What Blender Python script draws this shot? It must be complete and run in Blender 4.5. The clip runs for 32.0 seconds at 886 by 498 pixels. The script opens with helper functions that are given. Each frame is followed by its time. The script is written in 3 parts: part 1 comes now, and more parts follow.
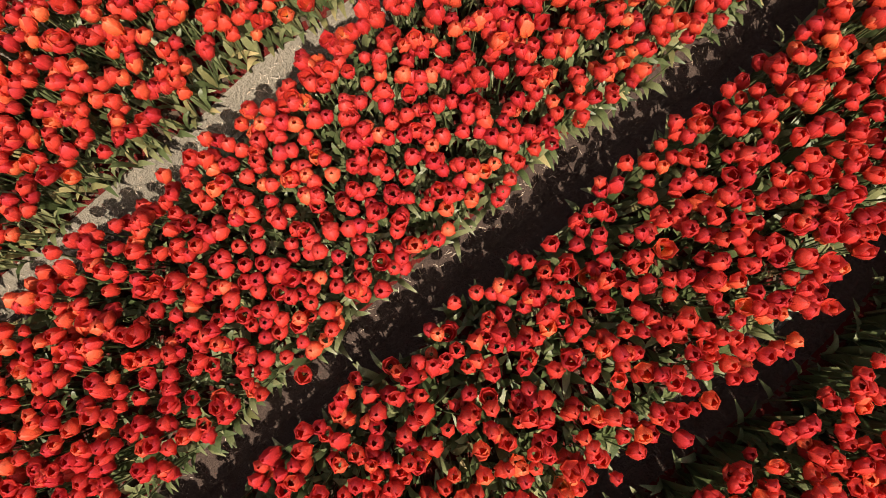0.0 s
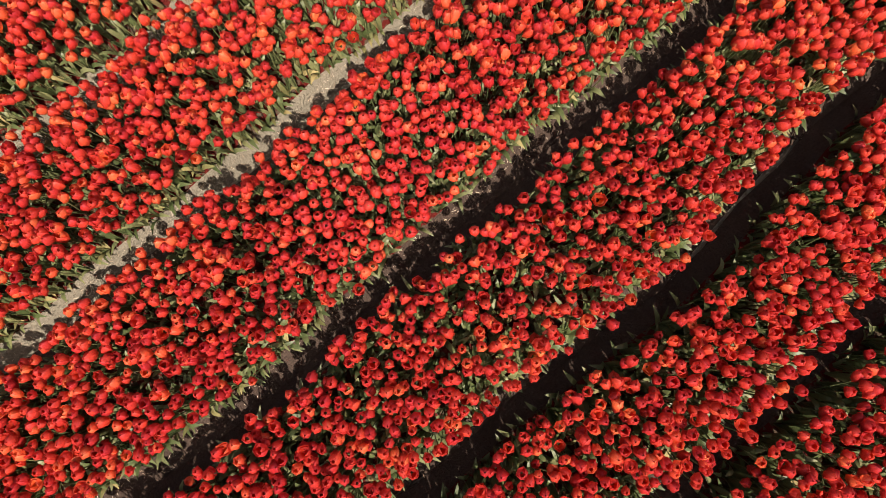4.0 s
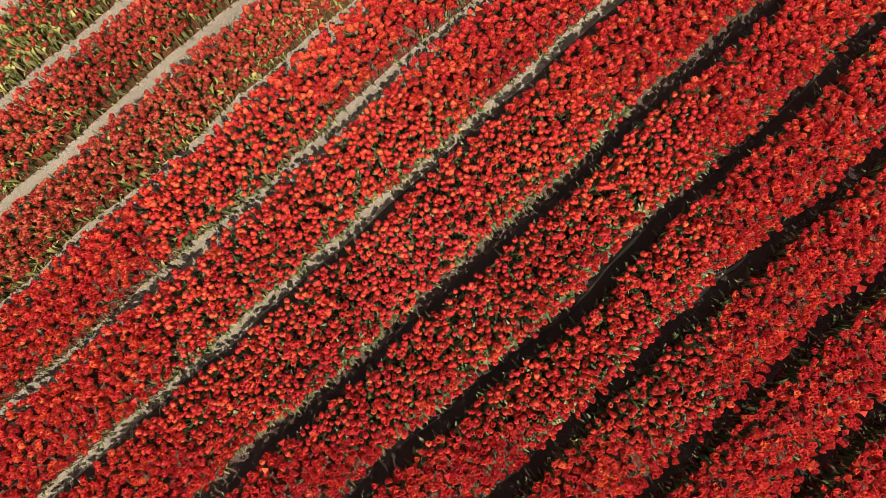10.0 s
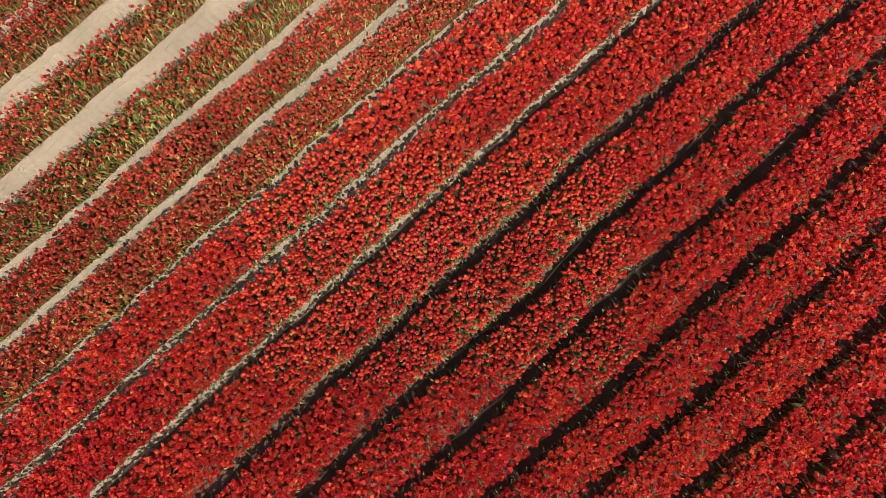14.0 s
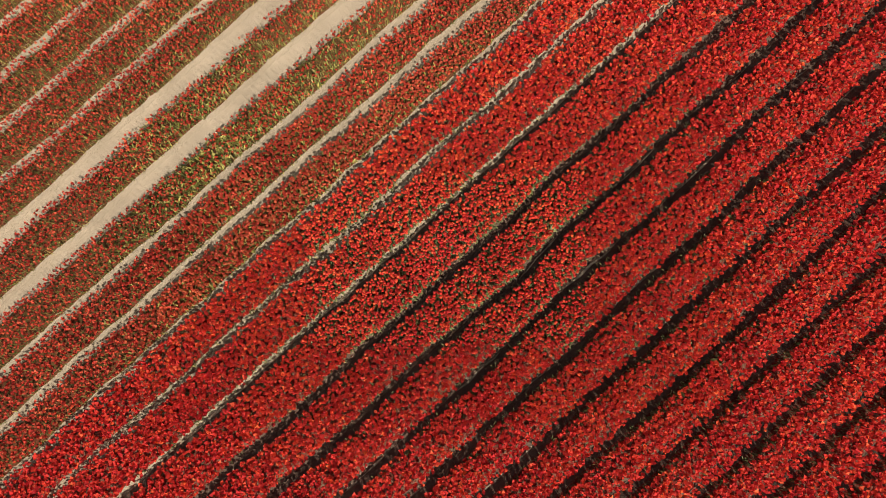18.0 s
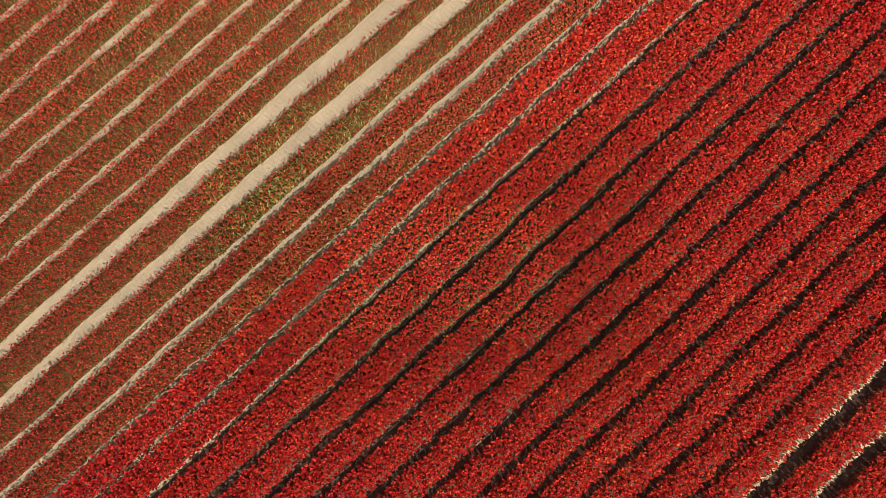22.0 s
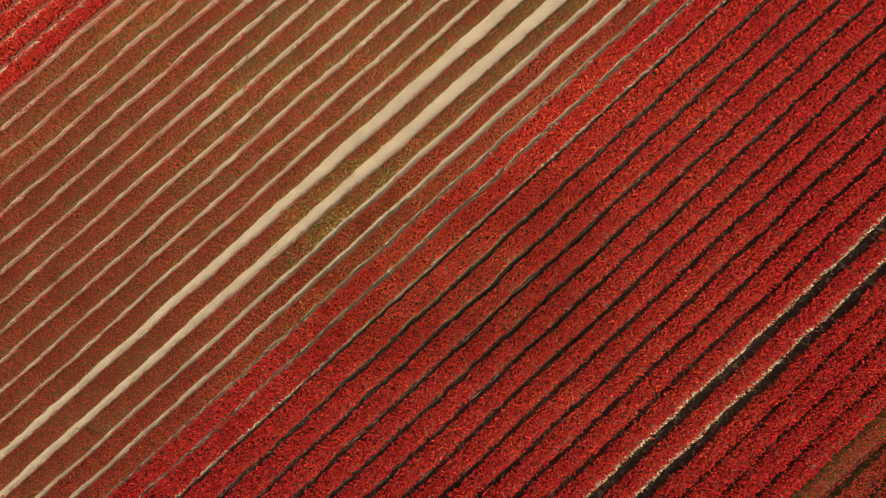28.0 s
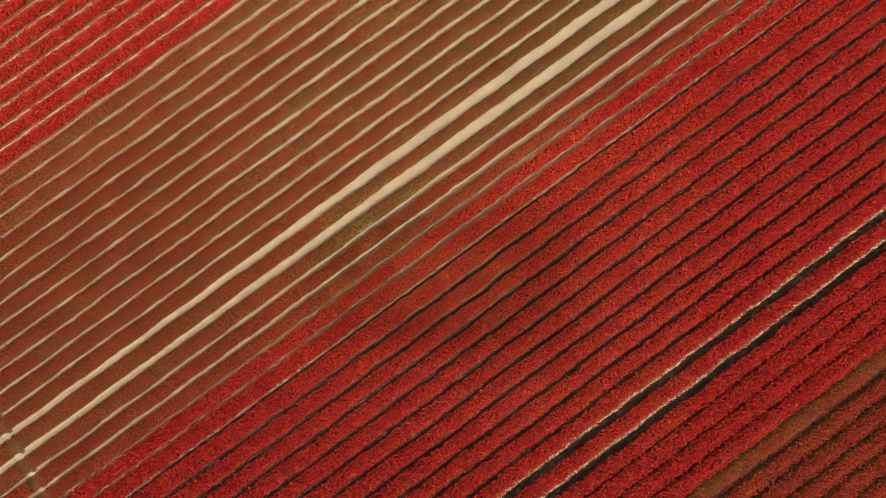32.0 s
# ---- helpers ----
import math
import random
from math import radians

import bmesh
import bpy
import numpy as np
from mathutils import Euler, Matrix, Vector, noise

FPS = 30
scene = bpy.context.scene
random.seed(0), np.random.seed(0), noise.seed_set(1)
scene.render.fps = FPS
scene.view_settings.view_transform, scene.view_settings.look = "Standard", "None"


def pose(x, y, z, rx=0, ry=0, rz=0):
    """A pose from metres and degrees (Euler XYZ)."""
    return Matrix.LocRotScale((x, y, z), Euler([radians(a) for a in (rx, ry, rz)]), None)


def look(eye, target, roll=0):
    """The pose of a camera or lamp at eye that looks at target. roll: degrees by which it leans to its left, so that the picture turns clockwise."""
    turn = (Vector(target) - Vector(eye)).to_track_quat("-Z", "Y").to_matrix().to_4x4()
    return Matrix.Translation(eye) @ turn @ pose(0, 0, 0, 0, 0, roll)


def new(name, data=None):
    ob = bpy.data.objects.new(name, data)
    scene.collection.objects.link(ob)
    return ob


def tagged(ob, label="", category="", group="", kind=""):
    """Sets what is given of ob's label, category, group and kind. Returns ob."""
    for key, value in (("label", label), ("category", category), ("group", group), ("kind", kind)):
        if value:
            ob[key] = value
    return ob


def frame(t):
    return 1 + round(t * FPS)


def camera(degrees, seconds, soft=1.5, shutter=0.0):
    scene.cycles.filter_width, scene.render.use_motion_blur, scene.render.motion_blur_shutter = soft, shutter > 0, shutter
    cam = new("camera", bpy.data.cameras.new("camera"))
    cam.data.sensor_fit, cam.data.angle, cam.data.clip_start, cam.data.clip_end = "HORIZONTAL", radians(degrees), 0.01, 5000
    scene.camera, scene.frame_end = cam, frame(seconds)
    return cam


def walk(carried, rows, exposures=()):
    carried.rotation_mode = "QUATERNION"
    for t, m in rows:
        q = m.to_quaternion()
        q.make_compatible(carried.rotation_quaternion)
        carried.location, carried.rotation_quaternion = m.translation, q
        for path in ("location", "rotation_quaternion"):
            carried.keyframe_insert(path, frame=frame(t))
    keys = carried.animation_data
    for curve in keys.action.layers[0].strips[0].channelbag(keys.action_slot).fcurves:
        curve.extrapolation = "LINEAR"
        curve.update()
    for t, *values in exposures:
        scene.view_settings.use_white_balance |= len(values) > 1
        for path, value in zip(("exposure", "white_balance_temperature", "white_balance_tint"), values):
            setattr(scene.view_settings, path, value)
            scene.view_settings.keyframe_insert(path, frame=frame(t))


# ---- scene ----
# A drone lifts off over a field of red tulips in long ridged beds; x runs along the beds, y across them.
EXPOSURES = [(0.0, 1.13, 7050, 10), (10.0, 1.10, 6900, 10), (20.0, 0.92, 7650, 10), (32.0, 0.75, 8650, 10)]
cam = camera(70.0, 32.0, soft=0.84)
walk(cam, [
    (0, pose(0.540, -0.208, 2.729, 5.56, 1.84, -39.83)),
    (0.5, pose(0.562, -0.268, 2.844, 5.56, 1.82, -39.93)),
    (1, pose(0.546, -0.328, 2.964, 5.57, 1.79, -40.07)),
    (1.5, pose(0.499, -0.368, 3.068, 5.57, 1.74, -40.23)),
    (2, pose(0.430, -0.418, 3.183, 5.58, 1.69, -40.40)),
    (2.5, pose(0.351, -0.469, 3.313, 5.59, 1.65, -40.50)),
    (3, pose(0.295, -0.484, 3.460, 5.58, 1.61, -40.58)),
    (3.5, pose(0.274, -0.475, 3.642, 5.58, 1.59, -40.64)),
    (5.5, pose(0.368, -0.444, 4.489, 5.48, 1.70, -41.28)),
    (6, pose(0.420, -0.427, 4.722, 5.47, 1.69, -41.32)),
    (6.5, pose(0.477, -0.394, 4.971, 5.44, 1.67, -41.39)),
    (7, pose(0.502, -0.380, 5.218, 5.39, 1.64, -41.45)),
    (7.5, pose(0.535, -0.368, 5.488, 5.41, 1.65, -41.42)),
    (8, pose(0.539, -0.380, 5.774, 5.42, 1.68, -41.42)),
    (8.5, pose(0.501, -0.391, 6.068, 5.42, 1.72, -41.47)),
    (9, pose(0.491, -0.372, 6.368, 5.43, 1.73, -41.52)),
    (9.5, pose(0.478, -0.355, 6.692, 5.43, 1.72, -41.54)),
    (10, pose(0.459, -0.348, 7.028, 5.43, 1.70, -41.55)),
    (10.5, pose(0.414, -0.374, 7.394, 5.48, 1.72, -41.54)),
    (11, pose(0.364, -0.429, 7.741, 5.52, 1.71, -41.57)),
    (11.5, pose(0.343, -0.472, 8.117, 5.54, 1.67, -41.58)),
    (12, pose(0.344, -0.485, 8.532, 5.55, 1.61, -41.58)),
    (12.5, pose(0.339, -0.461, 8.984, 5.56, 1.55, -41.57)),
    (13, pose(0.332, -0.427, 9.432, 5.57, 1.49, -41.55)),
    (13.5, pose(0.313, -0.485, 9.887, 5.57, 1.50, -41.54)),
    (14, pose(0.278, -0.566, 10.323, 5.57, 1.52, -41.52)),
    (14.5, pose(0.279, -0.629, 10.760, 5.58, 1.53, -41.47)),
    (16.5, pose(0.113, -0.775, 12.244, 5.69, 1.80, -42.08)),
    (17, pose(0.034, -0.794, 12.725, 5.66, 1.87, -42.08)),
    (17.5, pose(0.018, -0.830, 13.205, 5.63, 1.89, -42.07)),
    (18, pose(0.034, -0.873, 13.718, 5.59, 1.90, -42.04)),
    (18.5, pose(0.021, -0.923, 14.248, 5.53, 1.92, -42.08)),
    (19, pose(-0.019, -0.954, 14.766, 5.47, 1.94, -42.13)),
    (19.5, pose(-0.051, -0.945, 15.282, 5.45, 1.94, -42.11)),
    (20, pose(-0.074, -0.929, 15.861, 5.44, 1.93, -42.08)),
    (20.5, pose(-0.059, -0.900, 16.423, 5.47, 1.92, -42.09)),
    (21, pose(-0.015, -0.878, 16.969, 5.49, 1.92, -42.09)),
    (21.5, pose(0.045, -0.885, 17.530, 5.50, 1.89, -42.10)),
    (22, pose(0.112, -0.911, 18.092, 5.51, 1.84, -42.08)),
    (22.5, pose(0.166, -0.943, 18.672, 5.52, 1.83, -42.11)),
    (23, pose(0.190, -0.969, 19.253, 5.53, 1.84, -42.14)),
    (23.5, pose(0.204, -0.987, 19.840, 5.54, 1.83, -42.16)),
    (24, pose(0.213, -1.007, 20.457, 5.56, 1.80, -42.21)),
    (24.5, pose(0.173, -1.028, 21.099, 5.58, 1.77, -42.23)),
    (25, pose(0.098, -1.040, 21.770, 5.60, 1.77, -42.19)),
    (25.5, pose(0.014, -1.076, 22.448, 5.59, 1.80, -42.26)),
    (27.5, pose(-0.093, -1.148, 25.189, 5.56, 1.87, -42.27)),
    (28, pose(-0.087, -1.103, 25.945, 5.59, 1.86, -42.15)),
    (28.5, pose(-0.094, -1.113, 26.709, 5.56, 1.82, -41.84)),
    (29, pose(-0.075, -1.145, 27.459, 5.56, 1.77, -41.44)),
    (29.5, pose(-0.058, -1.184, 28.230, 5.54, 1.74, -40.98)),
    (30, pose(-0.035, -1.200, 29.019, 5.54, 1.74, -40.41)),
    (30.5, pose(0.002, -1.223, 29.788, 5.53, 1.69, -39.65)),
    (31, pose(0.019, -1.233, 30.557, 5.53, 1.68, -38.68)),
    (31.5, pose(0.004, -1.236, 31.369, 5.51, 1.70, -37.46)),
    (32, pose(-0.003, -1.245, 32.235, 5.50, 1.70, -36.14)),
], exposures=EXPOSURES)

# ---- light ----
SUN = Vector((-0.165, -0.465, 0.87)).normalized()
world = bpy.data.worlds.new("sky")
scene.world = world
world.use_nodes = True
wn = world.node_tree.nodes
sky = wn.new("ShaderNodeTexSky")
sky.sky_type, sky.sun_disc = "NISHITA", False
sky.air_density, sky.dust_density, sky.ozone_density = 1.0, 6.0, 0.1
sky.sun_elevation, sky.sun_rotation = math.asin(SUN.z), math.atan2(SUN.x, SUN.y)
wn["Background"].inputs["Strength"].default_value = 0.082
world.node_tree.links.new(sky.outputs["Color"], wn["Background"].inputs["Color"])
sun = new("sun", bpy.data.lights.new("sun", "SUN"))
sun.data.energy, sun.data.angle, sun.data.color = 4.4, radians(0.6), (1.0, 0.93, 0.82)
sun.matrix_world = look(SUN * 60, (0, 0, 0))

# ---- materials ----


def material(name):
    m = bpy.data.materials.new(name)
    m.use_nodes = True
    m.node_tree.nodes.clear()
    return m, m.node_tree.nodes, m.node_tree.links


def node(nodes, kind, **values):
    n = nodes.new("ShaderNode" + kind)
    for key, value in values.items():
        n.inputs[key.replace("_", " ")].default_value = value
    return n


def ramp(nodes, stops):
    n = nodes.new("ShaderNodeValToRGB")
    e = n.color_ramp.elements
    while len(e) < len(stops):
        e.new(0.5)
    for k, (at, c) in zip(e, stops):
        k.position, k.color = at, (*c, 1)
    return n


def leafy(name, stops, rough, through_light, patch=None, along=None, shine=0.4):
    """A petal or leaf: pigment by the plant's own tint, streaks along it, and light shining through."""
    m, n, l = material(name)
    out = node(n, "OutputMaterial")
    tint = n.new("ShaderNodeAttribute")
    tint.attribute_name = "tint"
    isl = n.new("ShaderNodeNewGeometry")
    obr = n.new("ShaderNodeObjectInfo")
    mix = node(n, "Math", )
    mix.operation = "MULTIPLY_ADD"
    l.new(isl.outputs["Random Per Island"], mix.inputs[0])
    mix.inputs[1].default_value = 0.25
    l.new(tint.outputs["Fac"], mix.inputs[2])
    add = node(n, "Math")
    add.operation = "MULTIPLY_ADD"
    l.new(obr.outputs["Random"], add.inputs[0])
    add.inputs[1].default_value = 0.05
    l.new(mix.outputs[0], add.inputs[2])
    cr = ramp(n, stops)
    l.new(add.outputs[0], cr.inputs[0])
    color = cr.outputs[0]
    if along:
        al = n.new("ShaderNodeAttribute")
        al.attribute_name = "along"
        ar = ramp(n, along)
        l.new(al.outputs["Fac"], ar.inputs[0])
        mm = n.new("ShaderNodeMix")
        mm.data_type, mm.blend_type = "RGBA", "MULTIPLY"
        mm.inputs[0].default_value = 1.0
        l.new(color, mm.inputs[6])
        l.new(ar.outputs[0], mm.inputs[7])
        color = mm.outputs[2]
    geo = n.new("ShaderNodeNewGeometry")
    grain = node(n, "TexNoise", Scale=220.0, Detail=3.0)
    l.new(geo.outputs["Position"], grain.inputs["Vector"])
    gr = ramp(n, [(0.3, (0.78, 0.78, 0.78)), (0.7, (1.12, 1.12, 1.12))])
    l.new(grain.outputs["Fac"], gr.inputs[0])
    m2 = n.new("ShaderNodeMix")
    m2.data_type, m2.blend_type = "RGBA", "MULTIPLY"
    m2.inputs[0].default_value = 1.0
    l.new(color, m2.inputs[6])
    l.new(gr.outputs[0], m2.inputs[7])
    color = m2.outputs[2]
    if patch:
        big = node(n, "TexNoise", Scale=0.55, Detail=3.0, Roughness=0.6)
        l.new(geo.outputs["Position"], big.inputs["Vector"])
        br = ramp(n, [(0.35, patch[0]), (0.65, patch[1])])
        l.new(big.outputs["Fac"], br.inputs[0])
        m3 = n.new("ShaderNodeMix")
        m3.data_type, m3.blend_type = "RGBA", "MULTIPLY"
        m3.inputs[0].default_value = 1.0
        l.new(color, m3.inputs[6])
        l.new(br.outputs[0], m3.inputs[7])
        color = m3.outputs[2]
    bsdf = node(n, "BsdfPrincipled", Roughness=rough)
    bsdf.inputs["Specular IOR Level"].default_value = shine
    tr = node(n, "BsdfTranslucent")
    l.new(color, bsdf.inputs["Base Color"])
    l.new(color, tr.inputs["Color"])
    bump = node(n, "Bump", Strength=0.25, Distance=0.002)
    l.new(grain.outputs["Fac"], bump.inputs["Height"])
    l.new(bump.outputs[0], bsdf.inputs["Normal"])
    ms = n.new("ShaderNodeMixShader")
    ms.inputs[0].default_value = through_light
    l.new(bsdf.outputs[0], ms.inputs[1])
    l.new(tr.outputs[0], ms.inputs[2])
    l.new(ms.outputs[0], out.inputs["Surface"])
    return m


def earthy(name, dark, light, rough=0.95, fine=60.0, fallen=None):
    """Dry sandy soil: broad damp patches, grains and crumbs with relief; fallen: the dark red of petals that lie on it
    and of lower petals in shade.
    """
    m, n, l = material(name)
    out = node(n, "OutputMaterial")
    bsdf = node(n, "BsdfPrincipled", Roughness=rough)
    bsdf.inputs["Specular IOR Level"].default_value = 0.12
    geo = n.new("ShaderNodeNewGeometry")
    broad = node(n, "TexNoise", Scale=0.9, Detail=4.0, Roughness=0.6)
    crumb = node(n, "TexNoise", Scale=fine, Detail=5.0, Roughness=0.7)
    lump = node(n, "TexNoise", Scale=9.0, Detail=6.0, Roughness=0.65)
    for t in (broad, crumb, lump):
        l.new(geo.outputs["Position"], t.inputs["Vector"])
    mx = node(n, "Math")
    mx.operation = "MULTIPLY_ADD"
    l.new(crumb.outputs["Fac"], mx.inputs[0])
    mx.inputs[1].default_value = 0.7
    mh = node(n, "Math")
    mh.operation = "MULTIPLY"
    l.new(broad.outputs["Fac"], mh.inputs[0])
    mh.inputs[1].default_value = 0.4
    l.new(mh.outputs[0], mx.inputs[2])
    cr = ramp(n, [(0.32, dark), (0.75, light)])
    l.new(mx.outputs[0], cr.inputs[0])
    color = cr.outputs[0]
    if fallen:
        cells = node(n, "TexVoronoi", Scale=38.0)
        l.new(geo.outputs["Position"], cells.inputs["Vector"])
        some = node(n, "Math")
        some.operation = "LESS_THAN"
        l.new(cells.outputs["Color"], some.inputs[0])
        some.inputs[1].default_value = 0.58
        mp = n.new("ShaderNodeMix")
        mp.data_type = "RGBA"
        l.new(some.outputs[0], mp.inputs[0])
        l.new(color, mp.inputs[6])
        mp.inputs[7].default_value = (*fallen, 1)
        color = mp.outputs[2]
    l.new(color, bsdf.inputs["Base Color"])
    hs = node(n, "Math")
    hs.operation = "ADD"
    l.new(crumb.outputs["Fac"], hs.inputs[0])
    l.new(lump.outputs["Fac"], hs.inputs[1])
    bump = node(n, "Bump", Strength=0.9, Distance=0.035)
    l.new(hs.outputs[0], bump.inputs["Height"])
    l.new(bump.outputs[0], bsdf.inputs["Normal"])
    l.new(bsdf.outputs[0], out.inputs["Surface"])
    return m


PETAL_ALONG = [(0.0, (0.95, 1.6, 0.6)), (0.2, (0.92, 0.85, 0.6)), (0.7, (0.95, 0.85, 0.8)), (1.0, (1.05, 1.7, 2.0))]
PETAL = leafy("tulip_petal", [(0.0, (0.48, 0.029, 0.043)), (0.45, (0.61, 0.045, 0.051)), (0.85, (0.72, 0.076, 0.056)), (1.2, (0.85, 0.17, 0.085))],
              0.36, 0.54, ((0.92, 0.8, 0.9), (1.0, 1.15, 1.0)), PETAL_ALONG, 0.3)
FADED = leafy("faded_tulip_petal", [(0.0, (0.36, 0.030, 0.028)), (0.6, (0.52, 0.062, 0.048)), (1.1, (0.64, 0.15, 0.090))],
              0.5, 0.4, ((0.8, 0.7, 0.75), (1.0, 1.1, 1.0)), PETAL_ALONG, 0.25)
LEAF = leafy("tulip_leaf", [(0.0, (0.050, 0.070, 0.026)), (0.6, (0.088, 0.108, 0.046)), (1.1, (0.160, 0.165, 0.080))],
             0.45, 0.25, ((0.85, 0.85, 0.85), (1.1, 1.08, 1.0)), None, 0.35)
DULL_LEAF = leafy("faded_tulip_leaf", [(0.0, (0.046, 0.053, 0.014)), (0.5, (0.122, 0.134, 0.037)), (1.1, (0.33, 0.30, 0.105))],
                  0.6, 0.25, ((0.85, 0.85, 0.85), (1.1, 1.08, 1.0)), None, 0.15)
PALE = leafy("old_tulip_leaf", [(0.0, (0.10, 0.10, 0.04)), (0.6, (0.17, 0.16, 0.07)), (1.1, (0.30, 0.25, 0.12))],
             0.6, 0.25, ((0.85, 0.9, 0.85), (1.1, 1.0, 1.0)), None, 0.15)
STRAW = leafy("dry_straw", [(0.0, (0.28, 0.19, 0.125)), (0.6, (0.47, 0.35, 0.25)), (1.1, (0.68, 0.56, 0.46))], 0.6, 0.15)
PISTIL = leafy("pistil", [(0.0, (0.5, 0.45, 0.10)), (1.1, (0.65, 0.6, 0.25))], 0.5, 0.1)
SOIL = earthy("dry_sandy_soil", (0.148, 0.126, 0.100), (0.280, 0.244, 0.196))
# thatch and litter are darkened: shade between the plants put into their colour
THATCH_SHADE = earthy("dry_thatch_with_shade", (0.024, 0.017, 0.006), (0.060, 0.044, 0.016), fallen=(0.085, 0.024, 0.013))
LITTER_SHADE = earthy("litter_with_shade", (0.060, 0.041, 0.029), (0.115, 0.080, 0.057), fallen=(0.10, 0.012, 0.010))
# darker copy of the path soil: the furrow's shade is put into the colour
FURROW_SHADE = earthy("furrow_shade_soil", (0.040, 0.026, 0.022), (0.092, 0.063, 0.052))
# damp soil of the cross furrow; on the V tracks it paints shade
DAMP_SHADE = earthy("damp_and_shade_soil", (0.024, 0.017, 0.011), (0.054, 0.039, 0.026))

# ---- helpers for meshes ----
RNG = np.random.default_rng(11)


def mesh_of(name, verts, faces, attrs=None, smooth=True):
    """A mesh from arrays: faces is an (n, 3) or (n, 4) array; attrs gives point attributes."""
    me = bpy.data.meshes.new(name)
    k = faces.shape[1]
    me.vertices.add(len(verts))
    me.vertices.foreach_set("co", np.ascontiguousarray(verts, np.float32).ravel())
    me.loops.add(faces.size)
    me.loops.foreach_set("vertex_index", np.ascontiguousarray(faces, np.int32).ravel())
    me.polygons.add(len(faces))
    me.polygons.foreach_set("loop_start", np.arange(0, faces.size, k, dtype=np.int32))
    me.polygons.foreach_set("use_smooth", np.full(len(faces), smooth))
    for key, values in (attrs or {}).items():
        me.attributes.new(key, "FLOAT", "POINT").data.foreach_set("value", np.ascontiguousarray(values, np.float32))
    me.update(calc_edges=True)
    return me


def part_mesh(name, me, mat, parent, label="", kind=""):
    ob = new(name, me)
    if mat and not me.materials:
        me.materials.append(mat)
    ob.parent = parent
    return tagged(ob, label, kind=kind)


def grid_faces(rows, cols):
    r, c = np.meshgrid(np.arange(rows - 1), np.arange(cols - 1), indexing="ij")
    a = (r * cols + c).ravel()
    return np.stack([a, a + 1, a + cols + 1, a + cols], 1)


def petal(openness, inner, rows=5, cols=3, seed=0):
    """One cupped, pointed petal that stands at +x of the bloom's axis. Returns verts, quads, along."""
    rnd = random.Random(seed * 7 + inner)
    t = np.linspace(0, 1, rows)
    h = 0.064 * (0.94 if inner else 1.0) * (t ** 0.9)
    belly = 0.0265 if not inner else 0.0195
    r = belly * np.sin(np.pi * (0.12 + 0.76 * t)) ** 0.8 + openness * 0.026 * t ** 2.2 * (0.7 if inner else 1.0)
    half = (0.024 if inner else 0.027) * np.sin(np.pi * np.clip(t * 0.72 + 0.16, 0, 1)) ** 0.7 * (1 - 0.6 * np.clip((t - 0.6) / 0.4, 0, 1) ** 1.4)
    half[-1] = 0.004
    out, al = [], []
    for i in range(rows):
        for j in range(cols):
            s = 2 * j / (cols - 1) - 1
            y = half[i] * s
            bend = r[i] * (1 - 0.62 * s * s * min(1, half[i] / max(r[i], 0.008)) * 0.8)
            if cols == 2:
                bend, y = r[i] * 0.88, y * 1.12
            wob = 0.002 * rnd.uniform(-1, 1) * t[i]
            out.append((bend + wob, y, h[i] - 0.004 * s * s * t[i]))
            al.append(t[i] * 0.8 + 0.2 * abs(s) * t[i])
    return np.array(out), grid_faces(rows, cols), np.array(al)


def turned(v, a):
    c, s = math.cos(a), math.sin(a)
    return v @ np.array([[c, s, 0], [-s, c, 0], [0, 0, 1]])


def joined(pieces):
    vs, fs, als, k = [], [], [], 0
    for v, f, al in pieces:
        vs.append(v)
        fs.append(f + k)
        als.append(al)
        k += len(v)
    return np.concatenate(vs), np.concatenate(fs), np.concatenate(als)


def bloom(openness, rows, cols, petals=6, seed=0):
    out = []
    for i in range(petals):
        inner = i % 2 if petals == 6 else 0
        v, f, al = petal(openness * (0.8 if inner else 1.0), inner, rows, cols, seed * 9 + i)
        if petals == 3:
            v = v * np.array([1, 1.65, 1])
        out.append((turned(v, i * 2 * math.pi / petals + 0.12 * math.sin(seed + i * 3)), f, al))
    return joined(out)


def leaf_blade(segments, length, width, arch, seed=0):
    """A broad arching blade that starts at the stem's foot and leans to +x."""
    t = np.linspace(0, 1, segments + 1)
    x = length * (0.15 * t + 0.75 * arch * t ** 1.8)
    z = length * (np.sin(t * 1.57 * (1.0 + 0.35 * arch)) * (1.0 - 0.35 * arch))
    half = width * np.sin(np.pi * np.clip(0.08 + 0.92 * t, 0, 1)) ** 0.7 * 0.5
    half[-1] = 0.002
    twist = 0.4 * math.sin(seed * 2.3)
    v = np.empty((segments + 1, 2, 3))
    for j, s in enumerate((-1, 1)):
        v[:, j] = np.stack([x - 0.25 * half, s * half + twist * t * 0.03, z + s * half * 0.35 * math.sin(seed)], 1)
    return v.reshape(-1, 3), grid_faces(segments + 1, 2), np.repeat(t, 2)


def tube(points, radius, sides=5):
    v = []
    for p in points:
        for i in range(sides):
            a = 2 * math.pi * i / sides
            v.append((p[0] + radius * math.cos(a), p[1] + radius * math.sin(a), p[2]))
    f = [(r * sides + i, r * sides + (i + 1) % sides, (r + 1) * sides + (i + 1) % sides, (r + 1) * sides + i)
         for r in range(len(points) - 1) for i in range(sides)]
    return np.array(v), np.array(f), np.repeat(np.linspace(0, 1, len(points)), sides)


